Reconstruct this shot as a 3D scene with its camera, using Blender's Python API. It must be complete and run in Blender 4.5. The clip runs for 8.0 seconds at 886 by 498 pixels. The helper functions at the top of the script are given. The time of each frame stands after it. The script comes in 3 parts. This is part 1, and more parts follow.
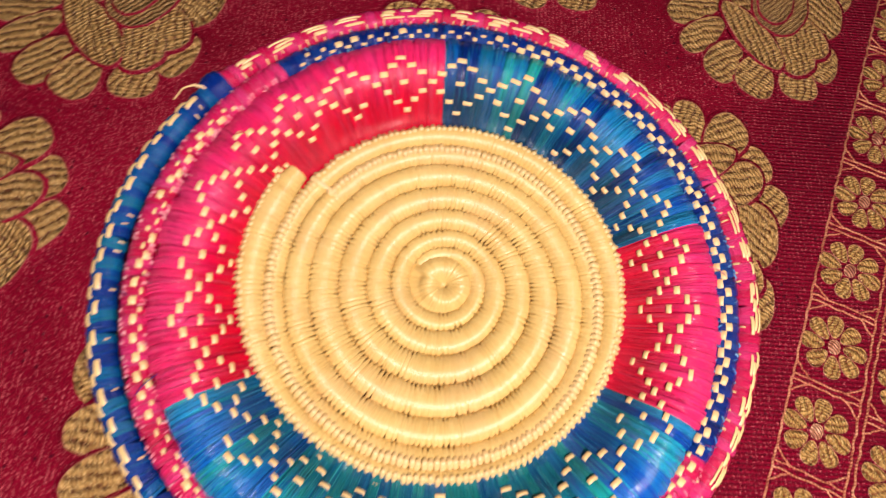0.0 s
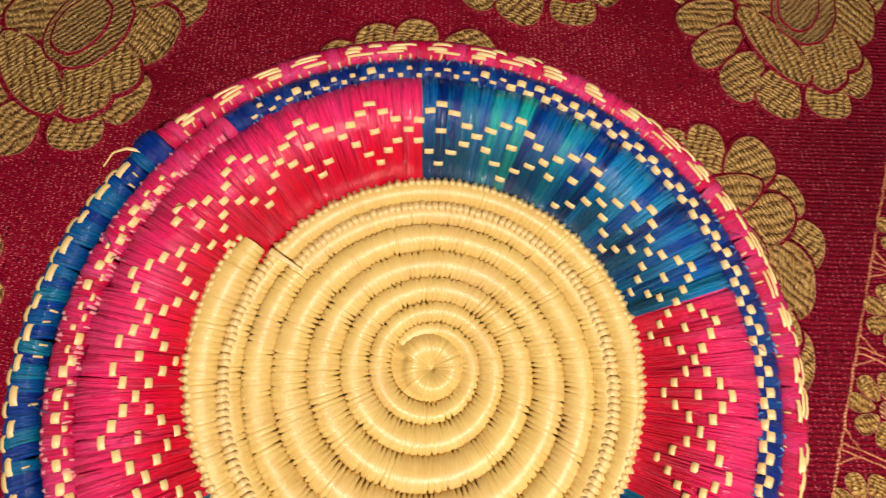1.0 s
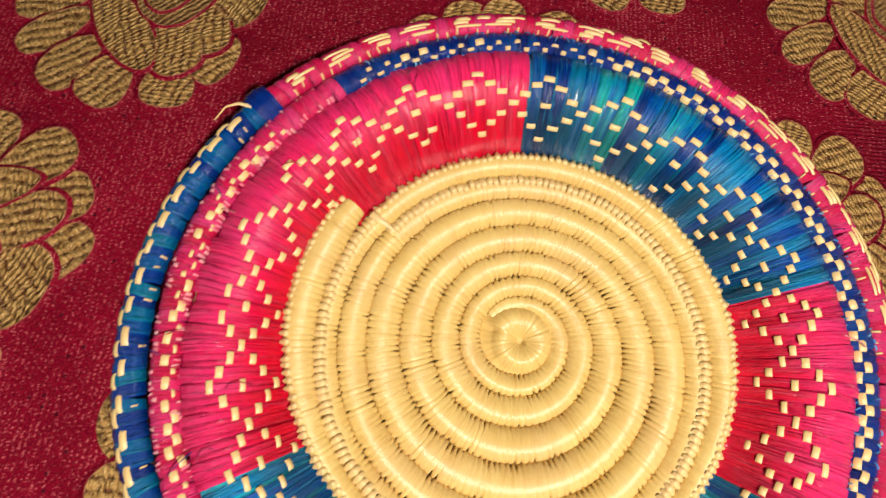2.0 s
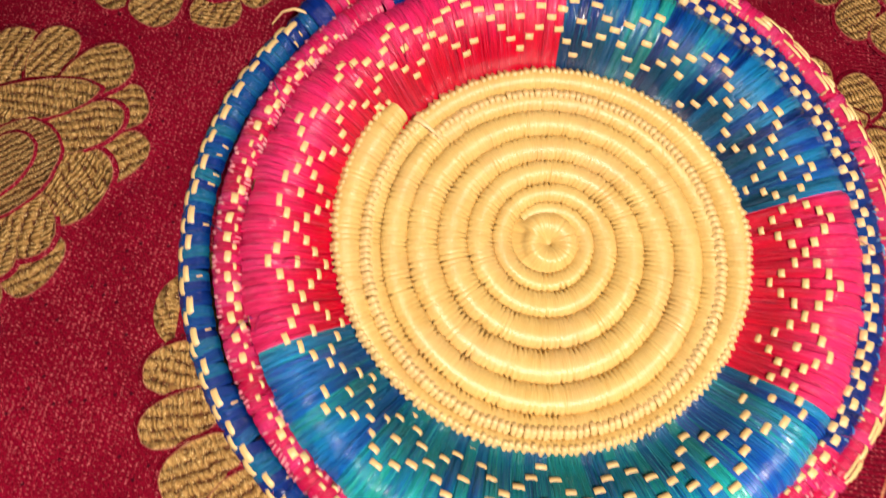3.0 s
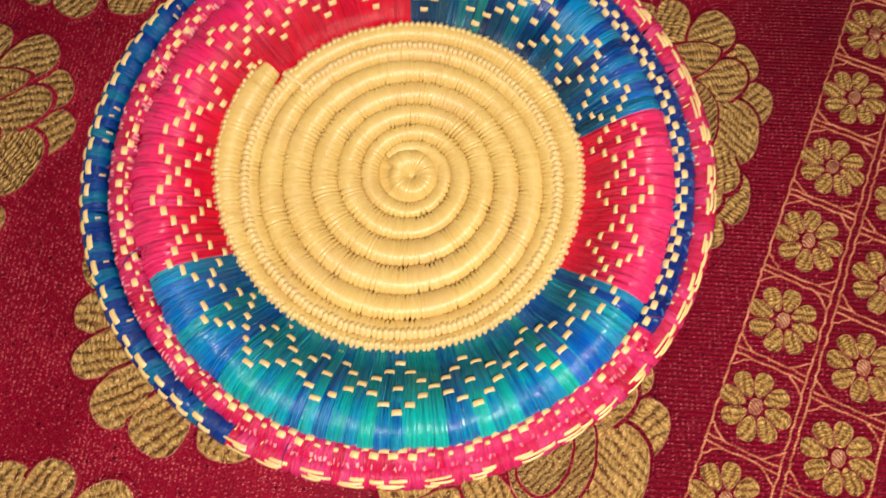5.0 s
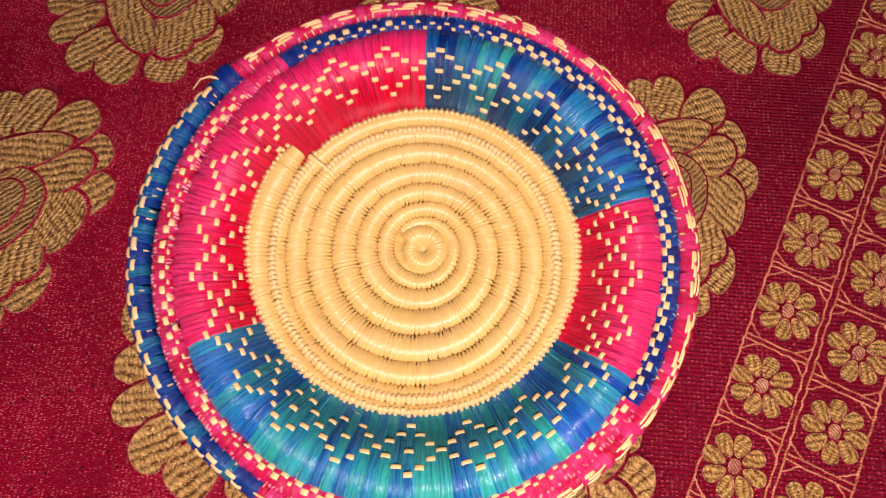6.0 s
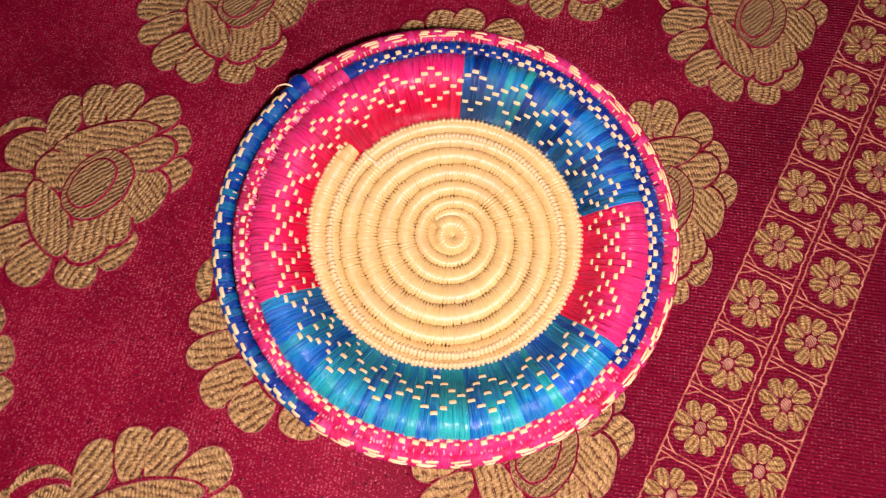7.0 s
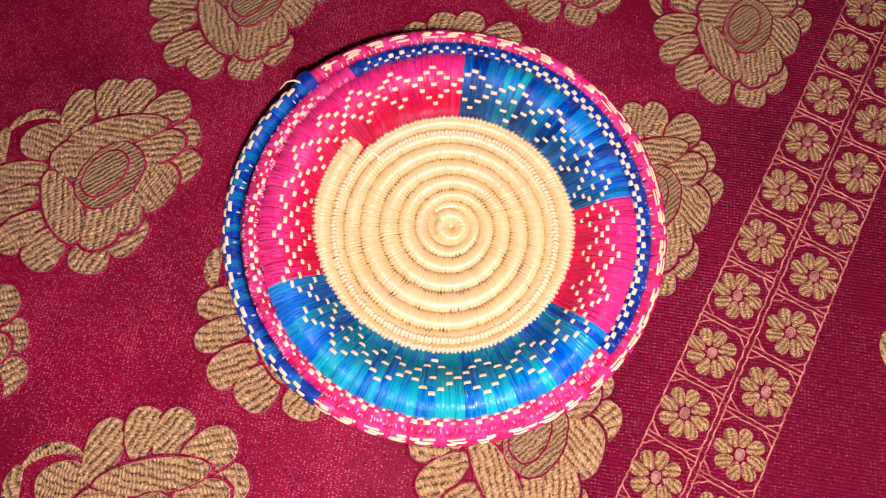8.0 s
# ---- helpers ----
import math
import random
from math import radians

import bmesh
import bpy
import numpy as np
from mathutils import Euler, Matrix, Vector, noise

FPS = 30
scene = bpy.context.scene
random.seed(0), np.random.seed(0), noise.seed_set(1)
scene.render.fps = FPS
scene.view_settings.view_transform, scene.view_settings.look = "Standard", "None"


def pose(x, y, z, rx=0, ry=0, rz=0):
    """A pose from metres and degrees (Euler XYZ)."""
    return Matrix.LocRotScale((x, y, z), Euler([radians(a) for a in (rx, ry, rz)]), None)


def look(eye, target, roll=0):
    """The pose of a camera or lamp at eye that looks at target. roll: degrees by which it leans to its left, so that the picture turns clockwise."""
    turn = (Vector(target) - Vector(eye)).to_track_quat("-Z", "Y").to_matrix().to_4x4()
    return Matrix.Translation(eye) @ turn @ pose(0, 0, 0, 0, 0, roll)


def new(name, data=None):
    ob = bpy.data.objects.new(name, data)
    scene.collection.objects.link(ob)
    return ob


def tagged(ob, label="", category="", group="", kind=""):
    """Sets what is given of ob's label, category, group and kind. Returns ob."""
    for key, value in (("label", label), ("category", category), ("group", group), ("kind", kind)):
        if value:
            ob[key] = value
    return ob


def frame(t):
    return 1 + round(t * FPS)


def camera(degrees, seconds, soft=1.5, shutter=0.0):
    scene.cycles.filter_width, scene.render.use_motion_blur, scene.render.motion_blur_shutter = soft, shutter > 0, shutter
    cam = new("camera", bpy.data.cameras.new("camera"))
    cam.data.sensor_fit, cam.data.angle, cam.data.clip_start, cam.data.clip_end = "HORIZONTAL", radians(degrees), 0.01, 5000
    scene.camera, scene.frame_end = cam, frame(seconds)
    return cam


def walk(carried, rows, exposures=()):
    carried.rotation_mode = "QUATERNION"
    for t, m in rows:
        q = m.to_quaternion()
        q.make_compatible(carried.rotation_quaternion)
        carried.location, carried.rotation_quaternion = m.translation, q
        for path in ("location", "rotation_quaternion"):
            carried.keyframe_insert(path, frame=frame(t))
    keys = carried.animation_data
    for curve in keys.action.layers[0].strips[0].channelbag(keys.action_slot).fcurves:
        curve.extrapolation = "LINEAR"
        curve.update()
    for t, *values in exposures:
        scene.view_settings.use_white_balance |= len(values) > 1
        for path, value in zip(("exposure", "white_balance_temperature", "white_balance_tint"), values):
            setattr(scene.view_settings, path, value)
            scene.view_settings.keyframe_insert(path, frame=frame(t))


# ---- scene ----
# ---- camera and walk ----
cam = camera(76.0, 8.0, 1.25, 0.5)
PATH = [
    (0, (-0.018, -0.074, 0.289), (0.113, 0.612, -1.585), 7.6),
    (0.5, (0.003, -0.048, 0.27), (0.125, 0.648, -1.602), 4.0),
    (1, (-0.005, -0.03, 0.264), (0.108, 0.635, -1.619), 4.2),
    (1.5, (-0.023, -0.026, 0.261), (0.059, 0.632, -1.626), 3.4),
    (1.7, (-0.029, -0.029, 0.26), (0.039, 0.623, -1.629), 3.3),
    (2.8, (-0.054, -0.064, 0.267), (0.001, 0.55, -1.636), 5.6),
    (3, (-0.05, -0.073, 0.267), (-0.023, 0.509, -1.646), 3.3),
    (3.5, (-0.044, -0.097, 0.272), (-0.022, 0.467, -1.647), 3.0),
    (4, (-0.029, -0.119, 0.273), (-0.012, 0.436, -1.648), 2.0),
    (4.5, (-0.003, -0.126, 0.283), (0.034, 0.44, -1.634), 1.9),
    (5, (0.016, -0.112, 0.291), (-0.009, 0.449, -1.629), -5.5),
    (5.2, (0.02, -0.105, 0.298), (0.007, 0.486, -1.613), -4.5),
    (6.3, (0.014, -0.082, 0.343), (-0.041, 0.466, -1.58), -6.7),
    (6.5, (0.012, -0.089, 0.356), (-0.037, 0.457, -1.567), -5.4),
    (7, (0.005, -0.11, 0.387), (-0.06, 0.445, -1.534), -5.5),
    (7.5, (0.004, -0.121, 0.398), (-0.045, 0.44, -1.521), -3.0),
    (8, (0.004, -0.123, 0.402), (-0.048, 0.442, -1.516), -3.4),
]
EXPOSURES = [
    (0.0, 0.06, 6250, 26), (0.5, -0.04, 6600, 26), (1.0, -0.08, 6600, 13), (1.5, -0.05, 6350, 11), (3.0, 0.08, 6700, 20), (3.5, -0.07, 7800, 46),
    (4.0, -0.1, 6700, 13), (5.2, -0.1, 6450, 12), (6.5, 0.05, 6700, 48), (7.0, 0.11, 5850, 43), (8.0, 0.26, 5250, 44)]
walk(cam, [(t, look(eye, target, roll)) for t, eye, target, roll in PATH], EXPOSURES)

LAMP_POWER, LAMP_AT = 21.8, (0.07, -0.25, 0.545)

# ---- light ----
world = bpy.data.worlds.new("world")
scene.world = world
world.use_nodes = True
world.node_tree.nodes["Background"].inputs[0].default_value = (1.0, 0.9, 0.8, 1)
world.node_tree.nodes["Background"].inputs[1].default_value = 0.008
lamp_data = bpy.data.lights.new("torch_light", "POINT")
lamp_data.energy, lamp_data.color, lamp_data.shadow_soft_size = LAMP_POWER, (1.0, 0.9, 0.76), 0.012
lamp = new("torch_light", lamp_data)
lamp.location = LAMP_AT


# ---- materials ----
class Mat:
    """A node material with a short way to add and link nodes."""

    def __init__(self, name, rough=0.5, metal=0.0, spec=0.5):
        self.m = bpy.data.materials.new(name)
        self.m.use_nodes = True
        self.t = self.m.node_tree
        self.b = self.t.nodes["Principled BSDF"]
        self.b.inputs["Roughness"].default_value = rough
        self.b.inputs["Metallic"].default_value = metal
        self.b.inputs["Specular IOR Level"].default_value = spec

    def node(self, kind, links=None, **props):
        n = self.t.nodes.new(kind)
        for key, value in props.items():
            setattr(n, key, value)
        for key, value in (links or {}).items():
            if isinstance(value, bpy.types.NodeSocket):
                self.t.links.new(value, n.inputs[key])
            else:
                n.inputs[key].default_value = value
        return n

    def ramp(self, fac, *stops):
        n = self.node("ShaderNodeValToRGB", {"Fac": fac})
        els = n.color_ramp.elements
        while len(els) < len(stops):
            els.new(0.5)
        for e, (p, c) in zip(els, stops):
            e.position, e.color = p, (*c, 1) if len(c) == 3 else c
        return n.outputs[0]

    def mix(self, fac, a, b, blend="MIX"):
        n = self.node("ShaderNodeMix", {0: fac, 6: a, 7: b}, data_type="RGBA", blend_type=blend)
        return n.outputs[2]

    def math(self, op, a, b=0.0):
        return self.node("ShaderNodeMath", {0: a, 1: b}, operation=op).outputs[0]

    def noise(self, vec, scale, detail=2.0, rough=0.5):
        return self.node("ShaderNodeTexNoise", {"Vector": vec, "Scale": scale, "Detail": detail, "Roughness": rough}).outputs[0]

    def scaled(self, vec, s):
        return self.node("ShaderNodeVectorMath", {0: vec, 1: s}, operation="MULTIPLY").outputs[0]

    def coord(self, which):
        return self.node("ShaderNodeTexCoord").outputs[which]

    def random(self):
        return self.node("ShaderNodeObjectInfo").outputs["Random"]

    def color(self, sock):
        self.t.links.new(sock, self.b.inputs["Base Color"])

    def bump(self, height, strength, distance):
        n = self.node("ShaderNodeBump", {"Height": height, "Strength": strength, "Distance": distance})
        self.t.links.new(n.outputs[0], self.b.inputs["Normal"])


def cloth_material(name):
    """Crimson satin with a fine weave, faint weft ribs in patches and small metal threads, their glints painted into
    the colour.
    """
    k = Mat(name, 0.5, 0.0, 0.09)
    v = k.node("ShaderNodeNewGeometry").outputs["Position"]
    turned = k.node("ShaderNodeVectorRotate", {"Vector": v, "Angle": 0.12}, rotation_type="Z_AXIS").outputs[0]
    large = k.noise(v, 8.0, 4.0, 0.6)
    mid = k.noise(v, 70.0, 3.0, 0.6)
    thread = k.noise(k.scaled(turned, (420.0, 1500.0, 1.0)), 1.0, 2.0, 0.6)
    base = k.ramp(large, (0.3, (0.180, 0.0013, 0.014)), (0.7, (0.39, 0.0030, 0.035)))
    base = k.mix(k.math("MULTIPLY", k.math("SUBTRACT", mid, 0.3), 0.8), base, (0.16, 0.0015, 0.012, 1))
    base = k.mix(k.math("MULTIPLY", k.math("GREATER_THAN", thread, 0.53), 0.6), base, (0.12, 0.001, 0.008, 1))
    cell = k.node("ShaderNodeTexVoronoi", {"Vector": k.scaled(turned, (390.0, 1250.0, 1.0)), "Scale": 1.0, "Randomness": 0.9}, voronoi_dimensions="2D")
    dot = k.math("LESS_THAN", cell.outputs["Distance"], 0.23)
    pick = k.node("ShaderNodeSeparateColor", {0: cell.outputs["Color"]}).outputs[0]
    patch = k.noise(v, 16.0, 3.0)
    # Glints as pale colour: sparse specks, then tiny dots and dashes.
    spark = k.math("MULTIPLY", dot, k.math("GREATER_THAN", k.math("ADD", pick, k.math("MULTIPLY", patch, 1.4)), 1.42))
    base = k.mix(k.math("MULTIPLY", spark, 0.8), base, (0.80, 0.20, 0.22, 1))
    tiny = k.node("ShaderNodeTexVoronoi", {"Vector": k.scaled(turned, (760.0, 1900.0, 1.0)), "Scale": 1.0, "Randomness": 0.8}, voronoi_dimensions="2D")
    lit = k.math("MULTIPLY", k.math("LESS_THAN", tiny.outputs["Distance"], 0.30), k.math("GREATER_THAN", k.node("ShaderNodeSeparateColor", {0: tiny.outputs["Color"]}).outputs[1], 0.62))
    base = k.mix(k.math("MULTIPLY", lit, k.math("MULTIPLY", patch, 0.35)), base, (0.52, 0.04, 0.06, 1))
    dash = k.noise(k.scaled(turned, (750.0, 2300.0, 1.0)), 1.0, 1.0, 0.5)
    base = k.mix(k.math("MULTIPLY", k.ramp(dash, (0.645, (0, 0, 0)), (0.69, (1, 1, 1))), k.math("MULTIPLY", patch, 0.8)), base, (0.90, 0.26, 0.28, 1))
    grain = k.noise(k.scaled(turned, (1100.0, 1300.0, 1.0)), 1.0, 1.0, 0.5)
    base = k.mix(k.ramp(grain, (0.54, (0, 0, 0)), (0.64, (0.7, 0.7, 0.7))), base, (0.055, 0.0006, 0.005, 1))
    smudge = k.ramp(k.noise(v, 34.0, 4.0, 0.7), (0.60, (0, 0, 0)), (0.78, (1, 1, 1)))
    base = k.mix(k.math("MULTIPLY", smudge, 0.6), base, (0.085, 0.002, 0.016, 1))
    speck = k.node("ShaderNodeTexVoronoi", {"Vector": v, "Scale": 150.0, "Randomness": 1.0}, voronoi_dimensions="2D")
    pit = k.math("MULTIPLY", k.math("LESS_THAN", speck.outputs["Distance"], 0.13), k.math("GREATER_THAN", k.node("ShaderNodeSeparateColor", {0: speck.outputs["Color"]}).outputs[0], 0.86))
    base = k.mix(k.math("MULTIPLY", pit, 0.8), base, (0.03, 0.002, 0.008, 1))
    ribs = k.node("ShaderNodeTexWave", {"Vector": turned, "Scale": 132.0, "Distortion": 3.0, "Detail": 3.0, "Detail Scale": 9.0}, wave_type="BANDS", bands_direction="Y").outputs[1]
    side = k.node("ShaderNodeVectorMath", {0: v, 1: (0.880, -0.475, 0.0)}, operation="DOT_PRODUCT").outputs["Value"]
    near = k.node("ShaderNodeMapRange", {0: side, 1: 0.09, 2: 0.15, 3: 0.0, 4: 1.0}).outputs[0]
    where = k.math("MAXIMUM", near, k.math("MULTIPLY", k.ramp(k.noise(v, 5.0, 2.0), (0.45, (0, 0, 0)), (0.62, (1, 1, 1))), 0.1))
    base = k.mix(k.math("MULTIPLY", k.math("MULTIPLY", k.math("SUBTRACT", 1.0, ribs), where), k.math("ADD", 0.45, k.math("MULTIPLY", patch, 0.5))), base, (0.085, 0.001, 0.010, 1))
    k.color(base)
    sag = k.noise(v, 12.0, 2.0)
    high = k.math("ADD", k.math("MULTIPLY", k.math("MULTIPLY", ribs, where), k.math("MULTIPLY", patch, 3.4)), k.math("MULTIPLY", thread, 1.0))
    k.bump(k.math("ADD", high, k.math("ADD", k.math("MULTIPLY", mid, 0.9), k.math("MULTIPLY", sag, 4.0))), 0.75, 0.0007)
    k.t.links.new(k.math("ADD", 0.34, k.math("MULTIPLY", mid, 0.35)), k.b.inputs["Roughness"])
    return k.m


def gold_material(name, ground=(0.13, 0.045, 0.018), tone=1.0, pitch=1.0):
    """Gold thread in slanting ridges of short stitches, with broken furrows that show the ground and glints painted as
    bright specks.
    """
    k = Mat(name, 0.38, 0.16, 0.5)
    uv = k.coord("UV")
    v = k.node("ShaderNodeNewGeometry").outputs["Position"]
    wob = k.node("ShaderNodeTexNoise", {"Vector": v, "Scale": 80.0 / pitch, "Detail": 3.0, "Roughness": 0.6}).outputs[1]
    shift = k.node("ShaderNodeVectorMath", {0: wob, 1: (0.5, 0.5, 0.5)}, operation="SUBTRACT").outputs[0]
    moved = k.node("ShaderNodeVectorMath", {0: uv, 1: k.scaled(shift, (0.0085 * pitch, 0.0085 * pitch, 0.0))}, operation="ADD").outputs[0]
    lean = k.node("ShaderNodeVectorRotate", {"Vector": moved, "Angle": 0.35}, rotation_type="Z_AXIS").outputs[0]
    rows = k.node("ShaderNodeTexWave", {"Vector": lean, "Scale": 60.0 / pitch, "Distortion": 0.0}, wave_type="BANDS", bands_direction="Y").outputs[1]
    steps = k.node("ShaderNodeTexWave", {"Vector": moved, "Scale": 115.0 / pitch, "Distortion": 3.0, "Detail": 2.0, "Detail Scale": 3.0}, wave_type="BANDS", bands_direction="X").outputs[1]
    breaks = k.noise(v, 300.0 / pitch, 3.0, 0.65)
    fib = k.noise(k.scaled(lean, (900.0, 3800.0, 1.0)), 1.0, 2.0)
    bare = k.math("ADD", rows, k.math("MULTIPLY", k.math("SUBTRACT", breaks, 0.47), 1.7))
    furrow = k.ramp(bare, (0.03, (0, 0, 0)), (0.19, (1, 1, 1)))
    value = k.math("ADD", k.math("MULTIPLY", breaks, 0.55), k.math("ADD", k.math("MULTIPLY", rows, 0.20), k.math("MULTIPLY", steps, 0.24)))
    col = k.ramp(value, (0.22, (0.30 * tone, 0.135 * tone, 0.042)), (0.48, (0.53 * tone, 0.295 * tone, 0.092)), (0.80, (0.80 * tone, 0.52 * tone, 0.18)))
    fade = k.noise(v, 24.0, 2.0)
    col = k.mix(k.math("MULTIPLY", fade, 0.25), col, (0.42 * tone, 0.20 * tone, 0.065, 1))
    col = k.mix(k.math("MULTIPLY", k.math("GREATER_THAN", fib, 0.62), 0.45), col, (0.92, 0.60, 0.22, 1))
    tick = k.noise(k.scaled(lean, (1500.0 / pitch, 420.0 / pitch, 1.0)), 1.0, 2.0, 0.6)
    col = k.mix(k.ramp(tick, (0.56, (0, 0, 0)), (0.68, (0.6, 0.6, 0.6))), col, (*(c * 1.3 for c in ground), 1))
    col = k.mix(furrow, (*(c * 1.35 for c in ground), 1), col)
    # Sparkle of the thread, set into the base colour as bright cells.
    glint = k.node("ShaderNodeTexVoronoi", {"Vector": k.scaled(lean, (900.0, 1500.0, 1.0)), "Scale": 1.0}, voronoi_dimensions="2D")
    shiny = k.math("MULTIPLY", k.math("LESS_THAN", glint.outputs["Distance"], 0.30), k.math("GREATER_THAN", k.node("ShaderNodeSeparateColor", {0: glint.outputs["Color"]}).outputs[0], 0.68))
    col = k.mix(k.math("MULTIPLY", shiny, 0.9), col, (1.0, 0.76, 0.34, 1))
    k.color(col)
    relief = k.math("ADD", k.math("MULTIPLY", rows, 0.7), k.math("ADD", k.math("MULTIPLY", furrow, 0.5), k.math("ADD", k.math("MULTIPLY", steps, 0.5), k.math("MULTIPLY", k.math("SUBTRACT", fib, tick), 0.4))))
    k.bump(relief, 1.0, 0.0016)
    return k.m


def cord_material(name, tone=1.0):
    k = Mat(name, 0.4, 0.25, 0.5)
    uv = k.coord("UV")
    slant = k.node("ShaderNodeVectorRotate", {"Vector": uv, "Angle": 0.6}, rotation_type="Z_AXIS").outputs[0]
    twist = k.node("ShaderNodeTexWave", {"Vector": slant, "Scale": 210.0, "Distortion": 1.5}, wave_type="BANDS", bands_direction="X").outputs[1]
    tone_mix = k.noise(k.node("ShaderNodeNewGeometry").outputs["Position"], 160.0, 2.0)
    f = k.math("ADD", k.math("MULTIPLY", twist, 0.18), k.math("MULTIPLY", tone_mix, 0.95))
    k.color(k.ramp(f, (0.28, (0.26 * tone, 0.03 * tone, 0.022)), (0.58, (0.66 * tone, 0.25 * tone, 0.12 * tone)), (0.9, (0.92 * tone, 0.53 * tone, 0.32 * tone))))
    k.bump(twist, 0.8, 0.0005)
    return k.m


def raffia_material(name, stops, rough=0.30, root=None, fibre=(0.95, 0.20, 0.45), share=0.28, outer_tone=None):
    """Dyed raffia: a tone for every strand, streaked along its length."""
    k = Mat(name, rough, 0.0, 0.7)
    uv = k.coord("UV")
    fine = k.noise(k.scaled(uv, (45.0, 1500.0, 1.0)), 1.0, 4.0, 0.7)
    v = k.node("ShaderNodeNewGeometry").outputs["Position"]
    blot = k.noise(v, 120.0, 2.0)
    f = k.math("ADD", k.math("ADD", 0.14, k.math("MULTIPLY", k.random(), 0.72)), k.math("MULTIPLY", k.math("SUBTRACT", fine, 0.5), 1.25))
    f = k.math("ADD", f, k.math("MULTIPLY", k.math("SUBTRACT", blot, 0.5), 0.25))
    col = k.ramp(f, *stops)
    # Root end: redder dye on pink; on the blues, groove shade painted in.
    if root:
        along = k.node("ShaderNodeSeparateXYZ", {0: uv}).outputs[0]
        dye_shade = k.node("ShaderNodeMapRange", {0: along, 1: 0.092, 2: 0.106, 3: 0.9 * root[3], 4: 0.0}).outputs[0]
        col = k.mix(dye_shade, col, root)
    # Mixed towards a second tone at the outer end of the strand.
    if outer_tone:
        tone_mix = k.node("ShaderNodeMapRange", {0: along, 1: 0.098, 2: 0.112, 3: 0.0, 4: 0.6}).outputs[0]
        col = k.mix(tone_mix, col, outer_tone)
    # Pale single fibres, with glints along them painted in as lighter streaks.
    fibre_glint = k.noise(k.scaled(uv, (38.0, 2300.0, 1.0)), 1.0, 2.0, 0.6)
    fibre_glint = k.ramp(fibre_glint, (0.58, (0, 0, 0)), (0.68, (1, 1, 1)))
    col = k.mix(k.math("MULTIPLY", fibre_glint, share), col, (*fibre, 1))
    split = k.ramp(k.noise(k.scaled(uv, (26.0, 1750.0, 1.0)), 1.0, 2.0, 0.6), (0.30, (0.8, 0.8, 0.8)), (0.41, (0, 0, 0)))
    col = k.mix(split, col, k.mix(0.5, col, (0.0, 0.0, 0.004, 1)))
    k.color(col)
    rg = k.math("ADD", rough - 0.22, k.math("MULTIPLY", fine, 0.26))
    k.t.links.new(rg, k.b.inputs["Roughness"])
    k.bump(k.math("SUBTRACT", k.math("ADD", fine, k.math("MULTIPLY", fibre_glint, 0.5)), k.math("MULTIPLY", split, 0.4)), 1.0, 0.0013)
    return k.m


def straw_material(name, light=1.0, stitch=0.0023, pale=0.0):
    """Bleached straw wrapped in stitches, each of its own tone, with fine splits along the fibre."""
    k = Mat(name, 0.36, 0.0, 0.6)
    uv = k.coord("UV")
    v = k.node("ShaderNodeNewGeometry").outputs["Position"]
    u = k.node("ShaderNodeSeparateXYZ", {0: uv}).outputs[0]
    own = k.node("ShaderNodeTexWhiteNoise", {"W": k.math("FLOOR", k.math("DIVIDE", u, stitch))}, noise_dimensions="1D").outputs[0]
    fine = k.noise(k.scaled(uv, (3000.0, 130.0, 1.0)), 1.0, 3.0, 0.65)
    blot = k.noise(v, 60.0, 4.0, 0.6)
    f = k.math("ADD", k.math("ADD", k.math("MULTIPLY", fine, 0.7), k.math("MULTIPLY", blot, 0.3)), k.math("MULTIPLY", k.math("SUBTRACT", own, 0.5), 0.07))
    col = k.ramp(f, (0.22, (0.40 * light, 0.20 * light, 0.038)), (0.38, (0.65 * light, 0.425 * light, 0.115)), (0.60, (0.77 * light, 0.565 * light, 0.185)), (0.85, (0.86 * light, 0.69 * light, 0.31)))
    tan = k.ramp(k.noise(v, 38.0, 3.0, 0.6), (0.46, (0, 0, 0)), (0.66, (0.28, 0.28, 0.28)))
    col = k.mix(tan, col, (0.66 * light, 0.42 * light, 0.20 * light, 1))
    k.color(k.mix(pale, col, (0.90, 0.73, 0.48, 1)))
    k.bump(fine, 0.4, 0.0005)
    return k.m


def plain_material(name, color, rough=0.8):
    k = Mat(name, rough, 0.0, 0.3)
    v = k.node("ShaderNodeNewGeometry").outputs["Position"]
    k.color(k.mix(k.noise(v, 6.0, 4.0), tuple(c * 0.8 for c in color) + (1,), (*color, 1)))
    k.bump(k.noise(v, 180.0, 3.0), 0.3, 0.001)
    return k.m


M_CLOTH = cloth_material("crimson_satin")
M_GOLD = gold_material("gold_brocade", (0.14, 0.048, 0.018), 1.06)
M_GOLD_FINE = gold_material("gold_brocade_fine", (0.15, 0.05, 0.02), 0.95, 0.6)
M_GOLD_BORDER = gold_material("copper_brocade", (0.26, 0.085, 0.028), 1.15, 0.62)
M_CORD = cord_material("copper_thread")
M_EYE = cord_material("copper_eye", 0.58)
M_EDGE = cord_material("dull_copper_thread", 0.62)
PINKS = ((0.0, (0.58, 0.002, 0.05)), (0.3, (0.77, 0.006, 0.11)), (0.65, (0.87, 0.018, 0.20)), (1.0, (0.80, 0.035, 0.27)))
M_PINK = raffia_material("magenta_raffia", tuple((p, (0.90 * c[0], 1.5 * c[1], 0.84 * c[2])) for p, c in PINKS), 0.34, None, (0.92, 0.30, 0.46), 0.45)
